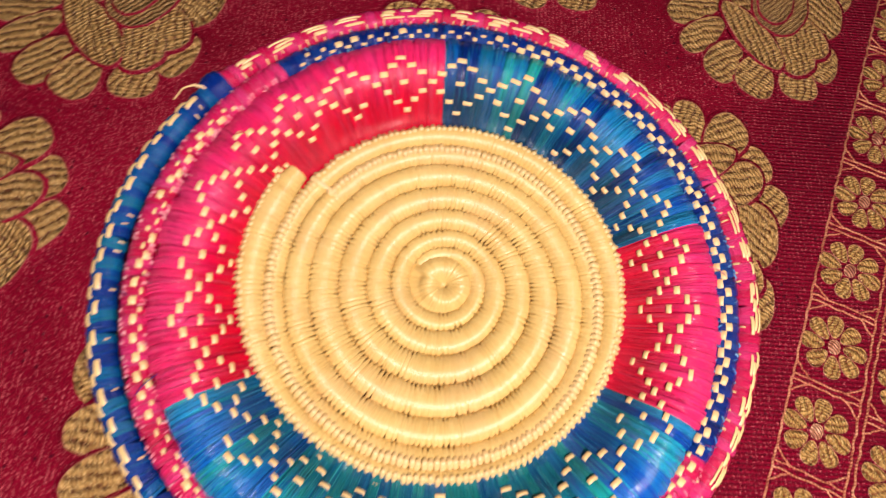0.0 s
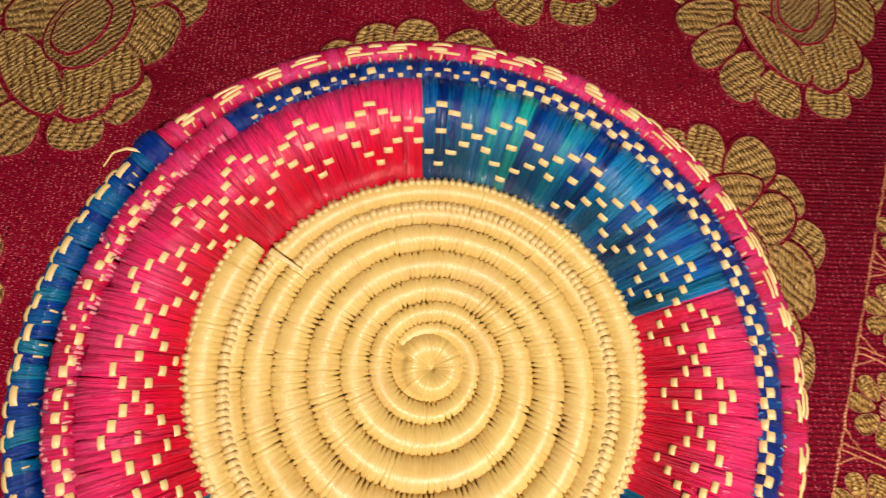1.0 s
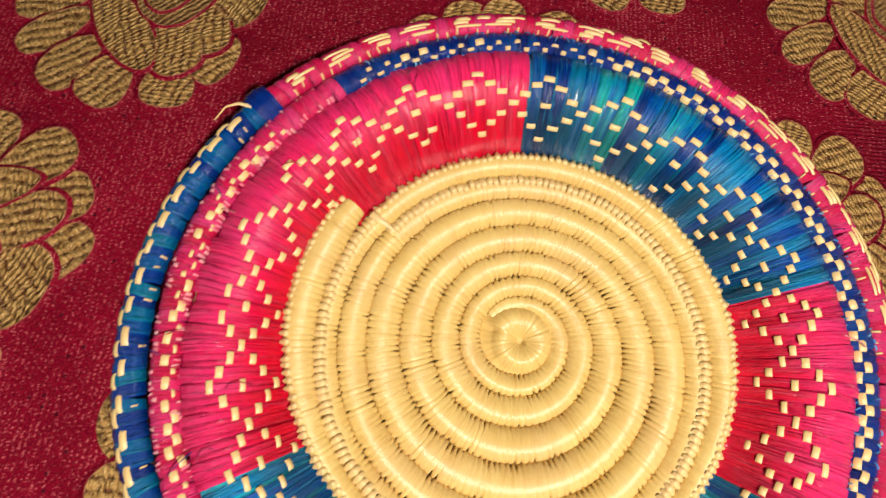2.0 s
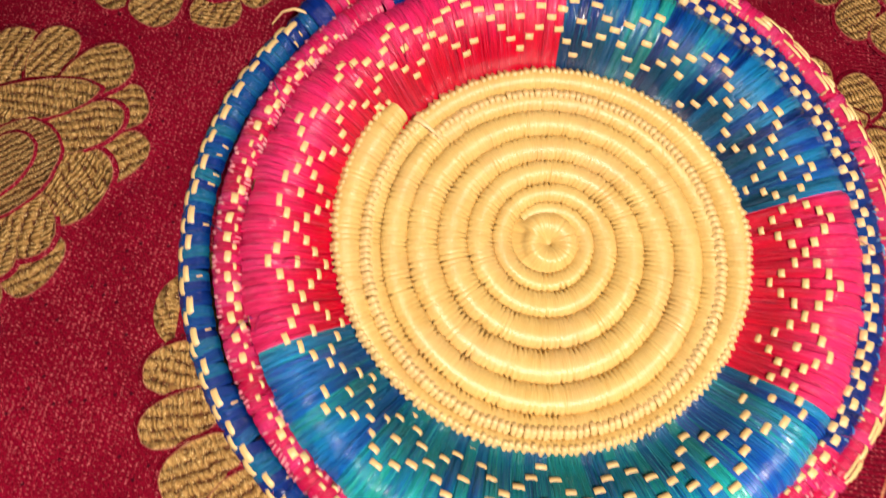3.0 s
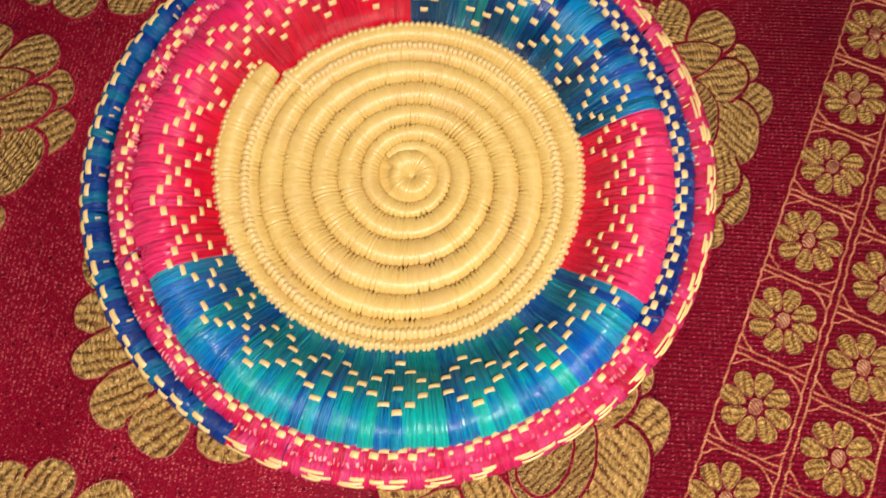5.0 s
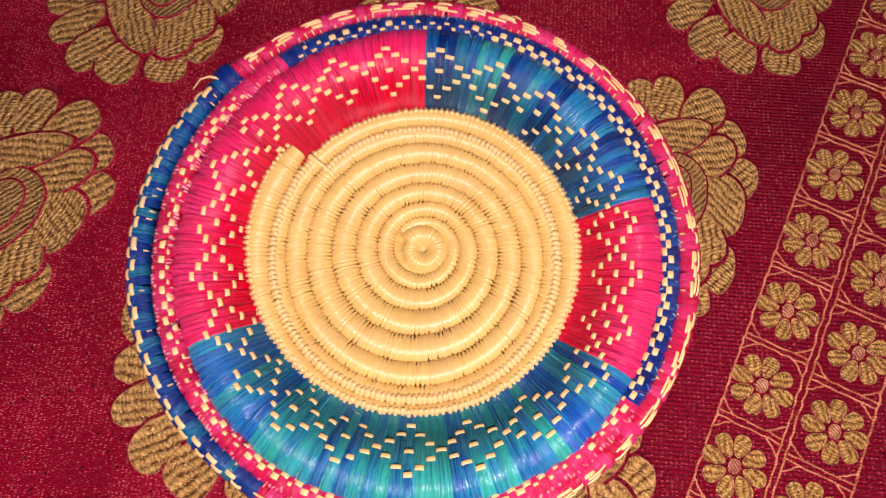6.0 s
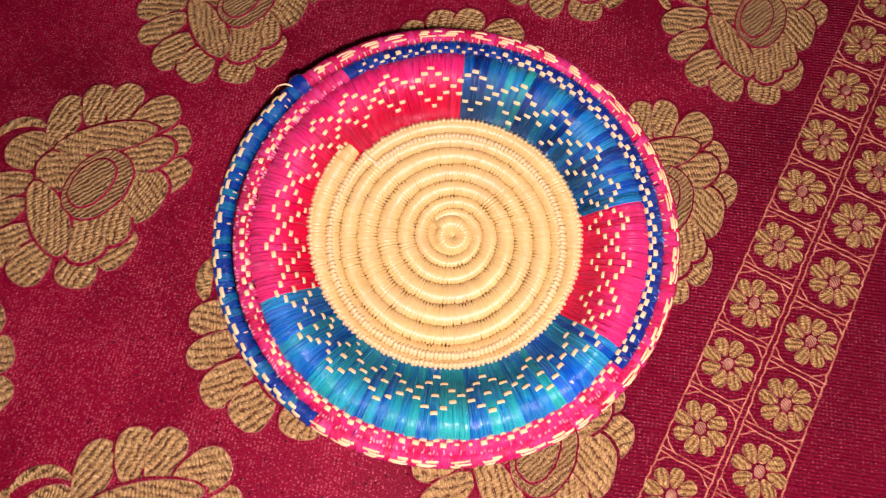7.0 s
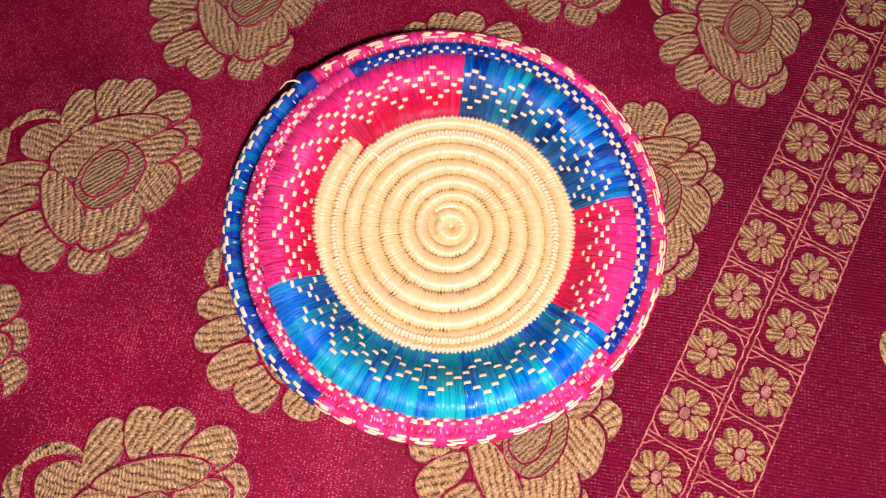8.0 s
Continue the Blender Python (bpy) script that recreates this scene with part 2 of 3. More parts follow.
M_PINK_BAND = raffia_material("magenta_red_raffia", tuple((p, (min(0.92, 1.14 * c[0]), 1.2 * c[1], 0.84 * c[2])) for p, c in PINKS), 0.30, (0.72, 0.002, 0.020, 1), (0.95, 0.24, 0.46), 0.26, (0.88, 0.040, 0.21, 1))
# The blues' root colours darken the inner end like shade beside the coil.
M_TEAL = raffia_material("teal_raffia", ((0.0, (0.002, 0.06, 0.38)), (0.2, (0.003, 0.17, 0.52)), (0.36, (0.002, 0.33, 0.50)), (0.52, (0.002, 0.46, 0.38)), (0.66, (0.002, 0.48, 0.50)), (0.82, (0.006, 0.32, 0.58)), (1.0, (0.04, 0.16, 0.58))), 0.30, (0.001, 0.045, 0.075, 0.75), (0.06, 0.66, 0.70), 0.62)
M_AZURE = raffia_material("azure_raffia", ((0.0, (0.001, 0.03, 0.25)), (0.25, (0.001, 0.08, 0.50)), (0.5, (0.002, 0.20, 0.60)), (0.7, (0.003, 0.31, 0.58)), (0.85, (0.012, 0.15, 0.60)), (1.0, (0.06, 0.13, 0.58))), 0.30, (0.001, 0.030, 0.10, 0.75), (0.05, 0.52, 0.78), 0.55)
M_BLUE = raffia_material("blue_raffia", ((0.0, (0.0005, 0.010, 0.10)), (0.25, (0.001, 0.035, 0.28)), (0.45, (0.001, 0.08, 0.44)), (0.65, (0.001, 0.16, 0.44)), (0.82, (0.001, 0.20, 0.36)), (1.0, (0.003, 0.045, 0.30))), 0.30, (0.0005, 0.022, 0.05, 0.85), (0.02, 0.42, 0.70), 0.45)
M_NAVY = raffia_material("navy_raffia", ((0.0, (0.001, 0.009, 0.10)), (0.5, (0.001, 0.024, 0.24)), (1.0, (0.002, 0.07, 0.32))), 0.30, None, (0.05, 0.30, 0.60), 0.2)
M_TIE = raffia_material("dark_blue_raffia", ((0.0, (0.001, 0.012, 0.14)), (1.0, (0.002, 0.035, 0.30))), 0.30, None, (0.02, 0.16, 0.50), 0.25)
M_ROYAL = raffia_material("royal_raffia", ((0.0, (0.001, 0.015, 0.16)), (0.4, (0.001, 0.045, 0.32)), (0.7, (0.001, 0.13, 0.38)), (1.0, (0.001, 0.22, 0.30))), 0.30, None, (0.05, 0.40, 0.66), 0.45)
M_STRAW = straw_material("natural_straw", 0.93)
M_STITCH = straw_material("pale_straw", 0.92, 0.0023, 0.22)
M_SPLIT = raffia_material("pale_pink_raffia", ((0.0, (0.80, 0.10, 0.22)), (0.5, (0.88, 0.28, 0.36)), (1.0, (0.90, 0.46, 0.46))), 0.34)
M_FRIZZ = raffia_material("pale_blue_raffia", ((0.0, (0.03, 0.14, 0.46)), (0.5, (0.08, 0.30, 0.60)), (1.0, (0.22, 0.50, 0.68))), 0.34)
M_PLASTER = plain_material("wall_paint", (0.22, 0.19, 0.16))
M_FLOOR = plain_material("floor_screed", (0.2, 0.18, 0.16))


# ---- mesh helpers ----
def link(name, me, parent=None, label="", at=None):
    ob = new(name, me)
    if parent is not None:
        ob.parent = parent
    if at is not None:
        ob.matrix_basis = at
    if label:
        ob["label"] = label
    return ob


def mesh(name, verts, faces, mats, uvs=None, index=None, smooth=True):
    """A mesh from computed rows of vertices; uvs: one pair for every vertex; index: the material of each face."""
    me = bpy.data.meshes.new(name)
    me.from_pydata([tuple(v) for v in verts], [], faces)
    for m in mats:
        me.materials.append(m)
    if index is not None:
        me.polygons.foreach_set("material_index", index)
    me.polygons.foreach_set("use_smooth", [smooth] * len(faces))
    if uvs is not None:
        layer = me.uv_layers.new(name="UVMap")
        loops = np.zeros(len(me.loops), dtype=np.int32)
        me.loops.foreach_get("vertex_index", loops)
        layer.data.foreach_set("uv", np.asarray(uvs, dtype=np.float32)[loops].ravel())
    me.update()
    return me


def grid_faces(rows, cols, close_r=False, close_c=False):
    out = []
    for i in range(rows if close_r else rows - 1):
        for j in range(cols if close_c else cols - 1):
            a, b = i * cols + j, ((i + 1) % rows) * cols + j
            c, d = ((i + 1) % rows) * cols + (j + 1) % cols, i * cols + (j + 1) % cols
            out.append((a, b, c, d))
    return out


def box_mesh(name, sx, sy, sz, mat):
    bm = bmesh.new()
    bmesh.ops.create_cube(bm, size=1.0)
    bmesh.ops.scale(bm, vec=(sx, sy, sz), verts=bm.verts)
    me = bpy.data.meshes.new(name)
    bm.to_mesh(me)
    bm.free()
    me.materials.append(mat)
    return me


# ---- the room, plain, out of view; walls and ceiling added for bounced light ----
tagged(link("floor", box_mesh("floor", 4.4, 4.4, 0.2, M_FLOOR), at=pose(0, 0, -0.1015)), "plain grey floor under the spread fabric", "floor", kind="structure")
for tag, x, y, sx, sy in (("wall_north", 0, 2.1, 4.0, 0.2), ("wall_south", 0, -2.1, 4.0, 0.2), ("wall_east", 2.1, 0, 0.2, 4.4), ("wall_west", -2.1, 0, 0.2, 4.4)):
    tagged(link(tag, box_mesh(tag, sx, sy, 2.5, M_PLASTER), at=pose(x, y, 1.247)), "plain unseen wall, added to bounce the lamp light", "wall", kind="structure")
tagged(link("ceiling", box_mesh("ceiling", 4.4, 4.4, 0.2, M_PLASTER), at=pose(0, 0, 2.6)), "plain unseen ceiling, added to bounce the lamp light", "ceiling", kind="structure")


# ---- the fabric ----
def cloth_sheet():
    """One spread sheet with a rounded hem; its top lies at z = 0."""
    n, half = 60, 1.3
    verts, uvs = [], []
    for i in range(n + 1):
        for j in range(n + 1):
            x, y = (2 * i / n - 1) * half, (2 * j / n - 1) * half
            edge = max(abs(x), abs(y)) / half
            verts.append((x, y, -0.0013 * max(0.0, (edge - 0.97) / 0.03) ** 2))
            uvs.append((x, y))
    return mesh("fabric", verts, grid_faces(n + 1, n + 1), [M_CLOTH], uvs)


fabric = tagged(link("brocade_fabric", cloth_sheet()), "crimson satin brocade fabric with woven gold flowers, spread flat", "fabric")


def petal_mesh(name, length, width, tip=0.5, base=0.35, rim=0.0019, dome=0.0004, mat=None, sharp=0.82):
    """A woven petal along x from its base to its tip, with a flat border of ground satin round it."""
    n, k = 30, 4
    verts, uvs, faces, index = [(0, 0, dome)], [(0, 0)], [], []
    rng = random.Random(int(length * 1e5) * 7 + int(width * 1e5))
    outline = []
    for i in range(n):
        a = 2 * math.pi * i / n
        c, s = math.cos(a), math.sin(a)
        full = 1.0 + 0.84 * (tip - base) * c
        wob = 1.0 + rng.uniform(-0.018, 0.018)
        outline.append((0.5 * length * c * wob, 0.5 * width * math.copysign(abs(s) ** sharp, s) * full * wob))
    for ring in range(1, k + 1):
        f = ring / k
        z = dome * (1 - f ** 4) * 0.9 + 0.0002
        for x, y in outline:
            verts.append((x * f, y * f, z))
            uvs.append((x * f, y * f))
    for grow, z in ((0.12, 0.0005), (0.24, 0.0001), (1.0, 0.00012), (1.25, -0.0004)):
        for x, y in outline:
            d = math.hypot(x, y)
            verts.append((x * (1 + grow * rim / d), y * (1 + grow * rim / d), z))
            uvs.append((x, y))
    for i in range(n):
        j = (i + 1) % n
        faces.append((0, 1 + i, 1 + j))
        index.append(0)
        for ring in range(k + 3):
            a = 1 + ring * n
            faces.append((a + i, a + n + i, a + n + j, a + j))
            index.append(0 if ring < k - 1 else 2 if ring < k + 1 else 1)
    return mesh(name, verts, faces, [mat or M_GOLD, M_CLOTH, M_EDGE], uvs, index)


def crescent_mesh(name, radius, width, a0, a1):
    """A curled leaf that bends round a head and runs out to points."""
    n = 20
    verts, uvs = [], []
    for i in range(n + 1):
        f = i / n
        a = math.radians(a0 + (a1 - a0) * f)
        half = width / 2 * (0.25 + 0.75 * math.sin(math.pi * min(0.97, max(0.03, f))) ** 0.7)
        for q, z in ((-1, -0.0003), (-0.9, 0.0003), (0, 0.0006), (0.9, 0.0003), (1, -0.0003)):
            verts.append(((radius + q * half) * math.cos(a), (radius + q * half) * math.sin(a), z))
            uvs.append((radius * a, q * half))
    return mesh(name, verts, grid_faces(n + 1, 5), [M_GOLD], uvs)


PETALS = []


def petal(layer, x, y, length, width, turn, tip=0.5, base=0.35, name="petal", sharp=0.82):
    """One petal of the motif, in millimetres from the middle of its oval."""
    flat = name in ("oval", "ring")
    me = petal_mesh(name, length / 1000, width / 1000, tip, base, 0.0018 if flat else 0.0026, 0.0002 if flat else 0.0005, M_GOLD_FINE if flat else M_GOLD, sharp)
    PETALS.append((name, me, pose(x / 1000, y / 1000, 0.0002 + 0.0003 * layer, 0, 0, turn)))


# the lobes along the foot and the flank
petal(0, -73, 1, 50, 24, 194, 0.6)
petal(1, -72, -22, 46, 22, 208, 0.6)
petal(2, -60, -45, 40, 27, 222, 0.6)
petal(3, -38, -59, 34, 30, 236, 0.6)
petal(0, -3, -65, 26, 31, 262, 0.5)
petal(0, 25, -50, 34, 22, 230, 0.5)
# the crown of lobes
petal(0, -34, 55, 46, 26, 76, 0.62)
petal(1, -8, 68, 38, 26, 88, 0.62)
petal(2, 13, 68, 38, 25, 72, 0.62)
petal(3, 39, 57, 42, 28, 32, 0.62)
petal(0, 57, 36, 26, 26, 20, 0.5)
petal(0, 59, 6, 34, 22, 48, 0.5)
petal(0, -59, 31, 35, 32, 2, 0.5)
PETALS.append(("curled_leaf", crescent_mesh("curled_leaf", 0.0275, 0.009, 55, 150), pose(-0.064, 0.0285, 0.0004)))
PETALS.append(("curled_leaf", crescent_mesh("curled_leaf", 0.0290, 0.013, 150, 215), pose(-0.064, 0.0285, 0.0004)))
# the broad fan and the inner leaves
petal(4, 33, -6, 46, 42, -30, 0.62)
petal(5, 18, -29, 36, 28, -76, 0.55)
petal(5, 0, -41, 36, 30, -72, 0.6)
petal(6, -31, -25, 66, 27, -60, 0.55, 0.42, "petal", 1.05)
petal(5, 34, 22, 52, 25, 24, 0.55)
petal(6, 4, 39, 80, 24, 10, 0.5, 0.42, "petal", 1.15)
petal(5, -25, 15, 44, 34, 200, 0.6)
petal(7, 3, 1, 58, 44, 51, 0.5, 0.5, "ring")
petal(9, -1, 2, 40, 27, 53, 0.5, 0.5, "oval")


def motif(x, y, turn=0.0, sx=1.0, sy=1.0):
    ob = link("flower_motif", None, fabric, at=pose(x / 1000, y / 1000, 0.0003, 0, 0, turn) @ Matrix.Diagonal((sx, sy, 1, 1)))
    for name, me, m in PETALS:
        link(name, me, ob, at=m)
    return ob


motif(-269, 46, 2, 0.97, 0.99)
motif(-176, 211, 4, 0.91, 0.98)
motif(235, 193, 0, 0.76, 0.94)
motif(149, 39, 3, 0.74, 0.94)
motif(57, -134, 5, 0.84, 0.94)
motif(-91, -55, -4, 0.94, 0.95)
motif(-198, -204, 0, 0.97, 0.92)
motif(-2, 120, 3, 0.95, 0.95)
motif(104, 268, 0, 0.85, 0.96)
motif(-367, -118, 3, 0.97, 0.98)
motif(386, -87, 8, 0.85, 0.96)


# ---- the woven border band ----
BD = Vector((0.475, 0.880, 0))
BP = Vector((BD.y, -BD.x, 0))
FLOWER_ROOT = Vector((0.249, 0.049, 0))
STEP = 0.0467


def strip(name, a, b, width, height, mat, parent, n=24, wave=0.0005):
    """A couched cord laid flat from a to b, with a slight waver."""
    a, b = Vector(a), Vector(b)
    d = (b - a).normalized()
    side = Vector((d.y, -d.x, 0))
    rng = random.Random(int(a.x * 1e5) + int(b.y * 1e5))
    verts, uvs = [], []
    for i in range(n + 1):
        p = a.lerp(b, i / n) + side * rng.uniform(-wave, wave)
        for q, h in ((-1, -0.3), (-0.7, 0.75), (0, 1), (0.7, 0.75), (1, -0.3)):
            verts.append(p + side * q * width / 2 + Vector((0, 0, h * height)))
            uvs.append(((a - p).length, q * width))
    return link(name, mesh(name, verts, grid_faces(n + 1, 5), [mat], uvs), parent)


border = tagged(link("border_band", None, fabric), "border band of gold flowers in a copper lattice")
BLOOM = [petal_mesh("petal", 0.0124, 0.0082, 0.66, 0.22, 0.0005, 0.0011, M_GOLD_BORDER), petal_mesh("flower_eye", 0.0078, 0.0060, 0.5, 0.5, 0.0008, 0.0012, M_EYE)]


def border_flower(p, turn):
    ob = link("border_flower", None, fabric, at=Matrix.Translation(p) @ pose(0, 0, 0.0003, 0, 0, turn))
    for i in range(8):
        link("petal", BLOOM[0], ob, at=pose(0, 0, 0.0001 * (i % 2), 0, 0, 45 * i) @ pose(0.0112, 0, 0, 0, 0, 0))
    link("flower_eye", BLOOM[1], ob, at=pose(0, 0, 0.0004))


for i in range(-7, 8):
    p = FLOWER_ROOT + BD * STEP * i
    q = p + BP * 0.0418 - BD * 0.006
    border_flower(p, 61 + 7 * math.sin(i * 2.3))
    border_flower(q, 61 + 9 * math.sin(i * 1.7 + 1))
    for u, v, sh in ((-0.0168, 0.0188, 0.5), (0.0228, 0.0588, 0.37)):
        for e in (-0.0016, 0.0016):
            a, b = p + BP * u + BD * (STEP * sh + e), p + BP * v + BD * (STEP * sh + e)
            strip("lattice_cord", a, b, 0.0010, 0.0008, M_CORD, border, 10)
        for end, sign in ((u, 1), (v, -1)):
            root = p + BP * (end + sign * 0.0085) + BD * (STEP * sh)
            for e in (-1, 1):
                strip("lattice_cord", root + BD * 0.0016 * e, p + BP * end + BD * (STEP * sh + e * 0.0085), 0.0010, 0.0007, M_CORD, border, 6)
for off, w in ((-0.0168, 0.0012), (0.0190, 0.0011), (0.0225, 0.0011), (0.0590, 0.0012)):
    strip("edge_cord", FLOWER_ROOT + BP * off - BD * STEP * 7.4, FLOWER_ROOT + BP * off + BD * STEP * 7.6, w, 0.0008, M_CORD, border, 260)


# ---- the basket ----
AXIS = Vector((0.023, -0.087, 0.996)).normalized()
HUB = Vector((-0.0025, -0.006, 0.0594))
E1 = Vector((0, 1, 0)).cross(AXIS).normalized()
E2 = AXIS.cross(E1)
FRAME = Matrix(((E1.x, E2.x, AXIS.x, HUB.x), (E1.y, E2.y, AXIS.y, HUB.y), (E1.z, E2.z, AXIS.z, HUB.z), (0, 0, 0, 1)))
basket = tagged(link("woven_basket", None, at=FRAME @ pose(0, 0, -0.045)), "round coiled basket tray in natural straw, magenta and blue raffia", "basket")
LIFT = 0.045


def turned(angle):
    return pose(0, 0, LIFT, 0, 0, angle)


def basin(r):
    """Height of the natural middle at radius r, from the plane of the rim."""
    return -0.0235 + 0.0158 * (min(r, 0.1) / 0.088) ** 1.5


TIP = 141.0
LAPS = (0.0875, 0.0786, 0.0704, 0.0605, 0.0482, 0.0360, 0.0250, 0.0162, 0.0095)
MIDDLE = (0.001, 0.0068, 0.045)


def oval(deg):
    """The outermost lap is flattened on its far side."""
    s = math.sin(math.radians(deg))
    return 1.0 - 0.056 * max(0.0, s) ** 1.4 + 0.014 * max(0.0, -s)


def edge_radius(lap):
    """Outer radius of the natural coil, counted in laps inwards from its end at TIP; it winds outwards clockwise, and its laps lie off the hub."""
    deg = TIP + 360 * lap
    i = min(int(lap), len(LAPS) - 2)
    r = LAPS[i] + (LAPS[i + 1] - LAPS[i]) * (lap - i)
    f = max(0.0, min(1.0, (r - 0.02) / 0.045))
    inner = r + (0.0006 - 0.0018 * f) * math.cos(math.radians(deg)) - (0.0010 + 0.0048 * f) * math.sin(math.radians(deg))
    outer = (0.0895 - 0.0123 * lap + 0.0022 * max(0.0, 1 - lap / 0.3)) * oval(deg)
    w = max(0.0, min(1.0, 2 * lap - 1))
    w = w * w * (3 - 2 * w)
    return outer * (1 - w) + inner * w


def natural_coil():
    """The coil of the middle as one wound tube, smooth on its back, with slits between the stitches down its flanks."""
    verts, uvs = [], []
    a, k = 0.0, 20
    rng = random.Random(4)
    along, stitch, jit = 0.0, 0.0023, 0.0
    last, slit_in, slit_out, crack, fat = -1, 0.2, 0.2, 0.0, 1.0
    while a < 2 * math.pi * 7.0:
        lap = a / (2 * math.pi)
        r_out, r_in = edge_radius(lap), edge_radius(lap + 1)
        r, half = (r_out + r_in) / 2, (r_out - r_in) / 2
        if lap < 0.04:
            half *= 0.66 + 0.34 * math.sin(lap / 0.04 * math.pi / 2)
        deg = TIP + math.degrees(a)
        ph = (along / stitch) % 1.0
        if int(along / stitch) != last:
            last = int(along / stitch)
            jit, fat = rng.uniform(-0.00007, 0.00007), rng.uniform(0.993, 1.007)
            slit_in = rng.choice((0.03, 0.06, 0.14, 0.30, 0.56)) if lap > 1 else 0.1
            slit_out = rng.choice((0.02, 0.05, 0.10, 0.24, 0.46)) if lap > 1 else 0.08
            crack = 0.16 if rng.random() < 0.05 else 0.004
        cleft = abs(2 * ph - 1) ** 4
        h0 = basin(r) + jit - (0.0012 if 1 <= lap < 2 else 0.0)
        swell = 1.0 + 0.05 * math.sin(along * 55.0) * math.sin(along * 21.0)
        high = min(0.0052, 0.0009 + 0.62 * half) * swell * (1.0 - 0.6 * max(0.0, lap - 6.7) / 0.3)
        ca, sa = math.cos(math.radians(deg)), math.sin(math.radians(deg))
        for j in range(k):
            w = 2 * math.pi * j / k
            o = math.cos(w)
            side = max(0.0, abs(o) - 0.35) / 0.65
            ridge = (1.0 - cleft * (crack + (slit_out if o > 0 else slit_in) * side ** 1.3)) * fat
            rr = r + half * 1.06 * o * ridge
            verts.append((rr * ca, rr * sa, h0 + high * math.sin(w) * ridge - 0.0042 + 0.0010 * o))
            uvs.append((along, w * 0.006))
        along += 0.00038
        a += 0.00038 / max(r, 0.006)
    rows = len(verts) // k
    faces = grid_faces(rows, k, close_c=True)
    faces += [tuple(range(k - 1, -1, -1)), tuple((rows - 1) * k + j for j in range(k))]
    return mesh("coil", verts, faces, [M_STRAW], uvs)


coil = link("coil", natural_coil(), basket, "coiled natural straw middle", at=pose(*MIDDLE))


def hub_disc():
    """The start of the coil: a small stitched button with a pinhole, its first turn lapped over."""
    verts, uvs = [(0.0012, -0.0006, basin(0) - 0.0045)], [(0, 0)]
    n, rings = 96, 9
    for k in range(1, rings + 1):
        f = k / rings
        for i in range(n):
            a = 2 * math.pi * i / n
            turn = ((math.degrees(a) - 150) % 360) / 360
            r = (0.0120 + 0.0034 * turn) * f
            h = basin(0) - 0.0012 + 0.0026 * math.sin(math.pi * min(1.0, f * 1.02)) - 0.0028 * max(0.0, f - 0.75) / 0.25 - 0.0030 * (1 - f) ** 2
            h += 0.00034 * math.sin(i * 2 * math.pi / 3 + 1.3 * math.sin(i * 0.7)) * (0.35 + 0.65 * f) + 0.0010 * turn * f
            verts.append((r * math.cos(a), r * math.sin(a), h))
            uvs.append((a * 0.008, r))
    faces = [(0, 1 + i, 1 + (i + 1) % n) for i in range(n)]
    for i in range(n):
        a = 2 * math.pi * i / n
        verts.append((0.0185 * math.cos(a), 0.0185 * math.sin(a), basin(0) - 0.0056))
        uvs.append((a * 0.008, 0.0165))
    for k in range(rings):
        for i in range(n):
            j = (i + 1) % n
            faces.append((1 + k * n + i, 1 + (k + 1) * n + i, 1 + (k + 1) * n + j, 1 + k * n + j))
    return mesh("hub", verts, faces, [M_STRAW], uvs)


link("hub", hub_disc(), basket, "stitched straw button at the start of the coil", at=pose(0.0020, 0.0052, 0.045))


def tooth_rows(w, half, slope, x0, x1, tip=0.42):
    """One straw stitch over the outer flank of a coil, blunt at its lower end."""
    verts, uvs = [], []
    n = 8
    for i in range(n):
        f = i / (n - 1)
        x = half * (x0 + (x1 - x0) * f)
        z = 0.0046 * math.cos(min(x / half, 1.25) * 1.24) - 0.0036 + slope * x + 0.0004 * math.sin(math.pi * f) - 0.0010 * max(0.0, 1 - f / 0.3)
        part = w / 2 * (0.62 + 0.38 * f / 0.3 if f < 0.3 else 1.0 - (1.0 - tip) * ((f - 0.3) / 0.7) ** 3)
        for q, up in ((-1, -0.0005), (-0.6, 0.0001), (0, 0.0002), (0.6, 0.0001), (1, -0.0005)):
            verts.append(Vector((x, q * part, z + up)))
            uvs.append((q * part, x))
    return verts, grid_faces(n, 5), uvs


TEETH = []
for w, tip in ((0.0022, 0.5), (0.0025, 0.42), (0.0027, 0.36), (0.0024, 0.3)):
    v, f, u = tooth_rows(w, 0.0048, 0.22, 0.48, 1.32, tip)
    TEETH.append(mesh("stitch", v, f, [M_STITCH], u))
rng = random.Random(8)
lap = 0.004
while lap < 0.996:
    r = edge_radius(lap) - 0.0052
    link("stitch", rng.choice(TEETH), coil, at=pose(0, 0, rng.uniform(-0.0003, 0.0002), 0, 0, TIP + 360 * lap) @ pose(r + rng.uniform(-0.0004, 0.0004), 0, basin(r), 0, rng.uniform(-4, 4), rng.uniform(-7, 7)))
    lap += 0.0027 / r / (2 * math.pi)
rows, faces, uvs = [], [], []
while lap < 2.0:
    r = edge_radius(lap) - 0.0042
    v, f, u = tooth_rows(rng.uniform(0.0023, 0.0028), 0.0043, 0.24, -0.15, 1.20, rng.uniform(0.35, 0.6))
    m = pose(0, 0, rng.uniform(-0.0003, 0.0003), 0, 0, TIP + 360 * lap) @ pose(r + rng.uniform(-0.0004, 0.0004), 0, basin(r) - 0.0012, 0, rng.uniform(-4, 4), rng.uniform(-7, 7))
    faces += [tuple(i + len(rows) for i in q) for q in f]
    rows += [m @ p for p in v]
    uvs += u
    lap += 0.0025 / r / (2 * math.pi)
tagged(link("inner_stitches", mesh("inner_stitches", rows, faces, [M_STITCH], uvs), coil), kind="stuff")

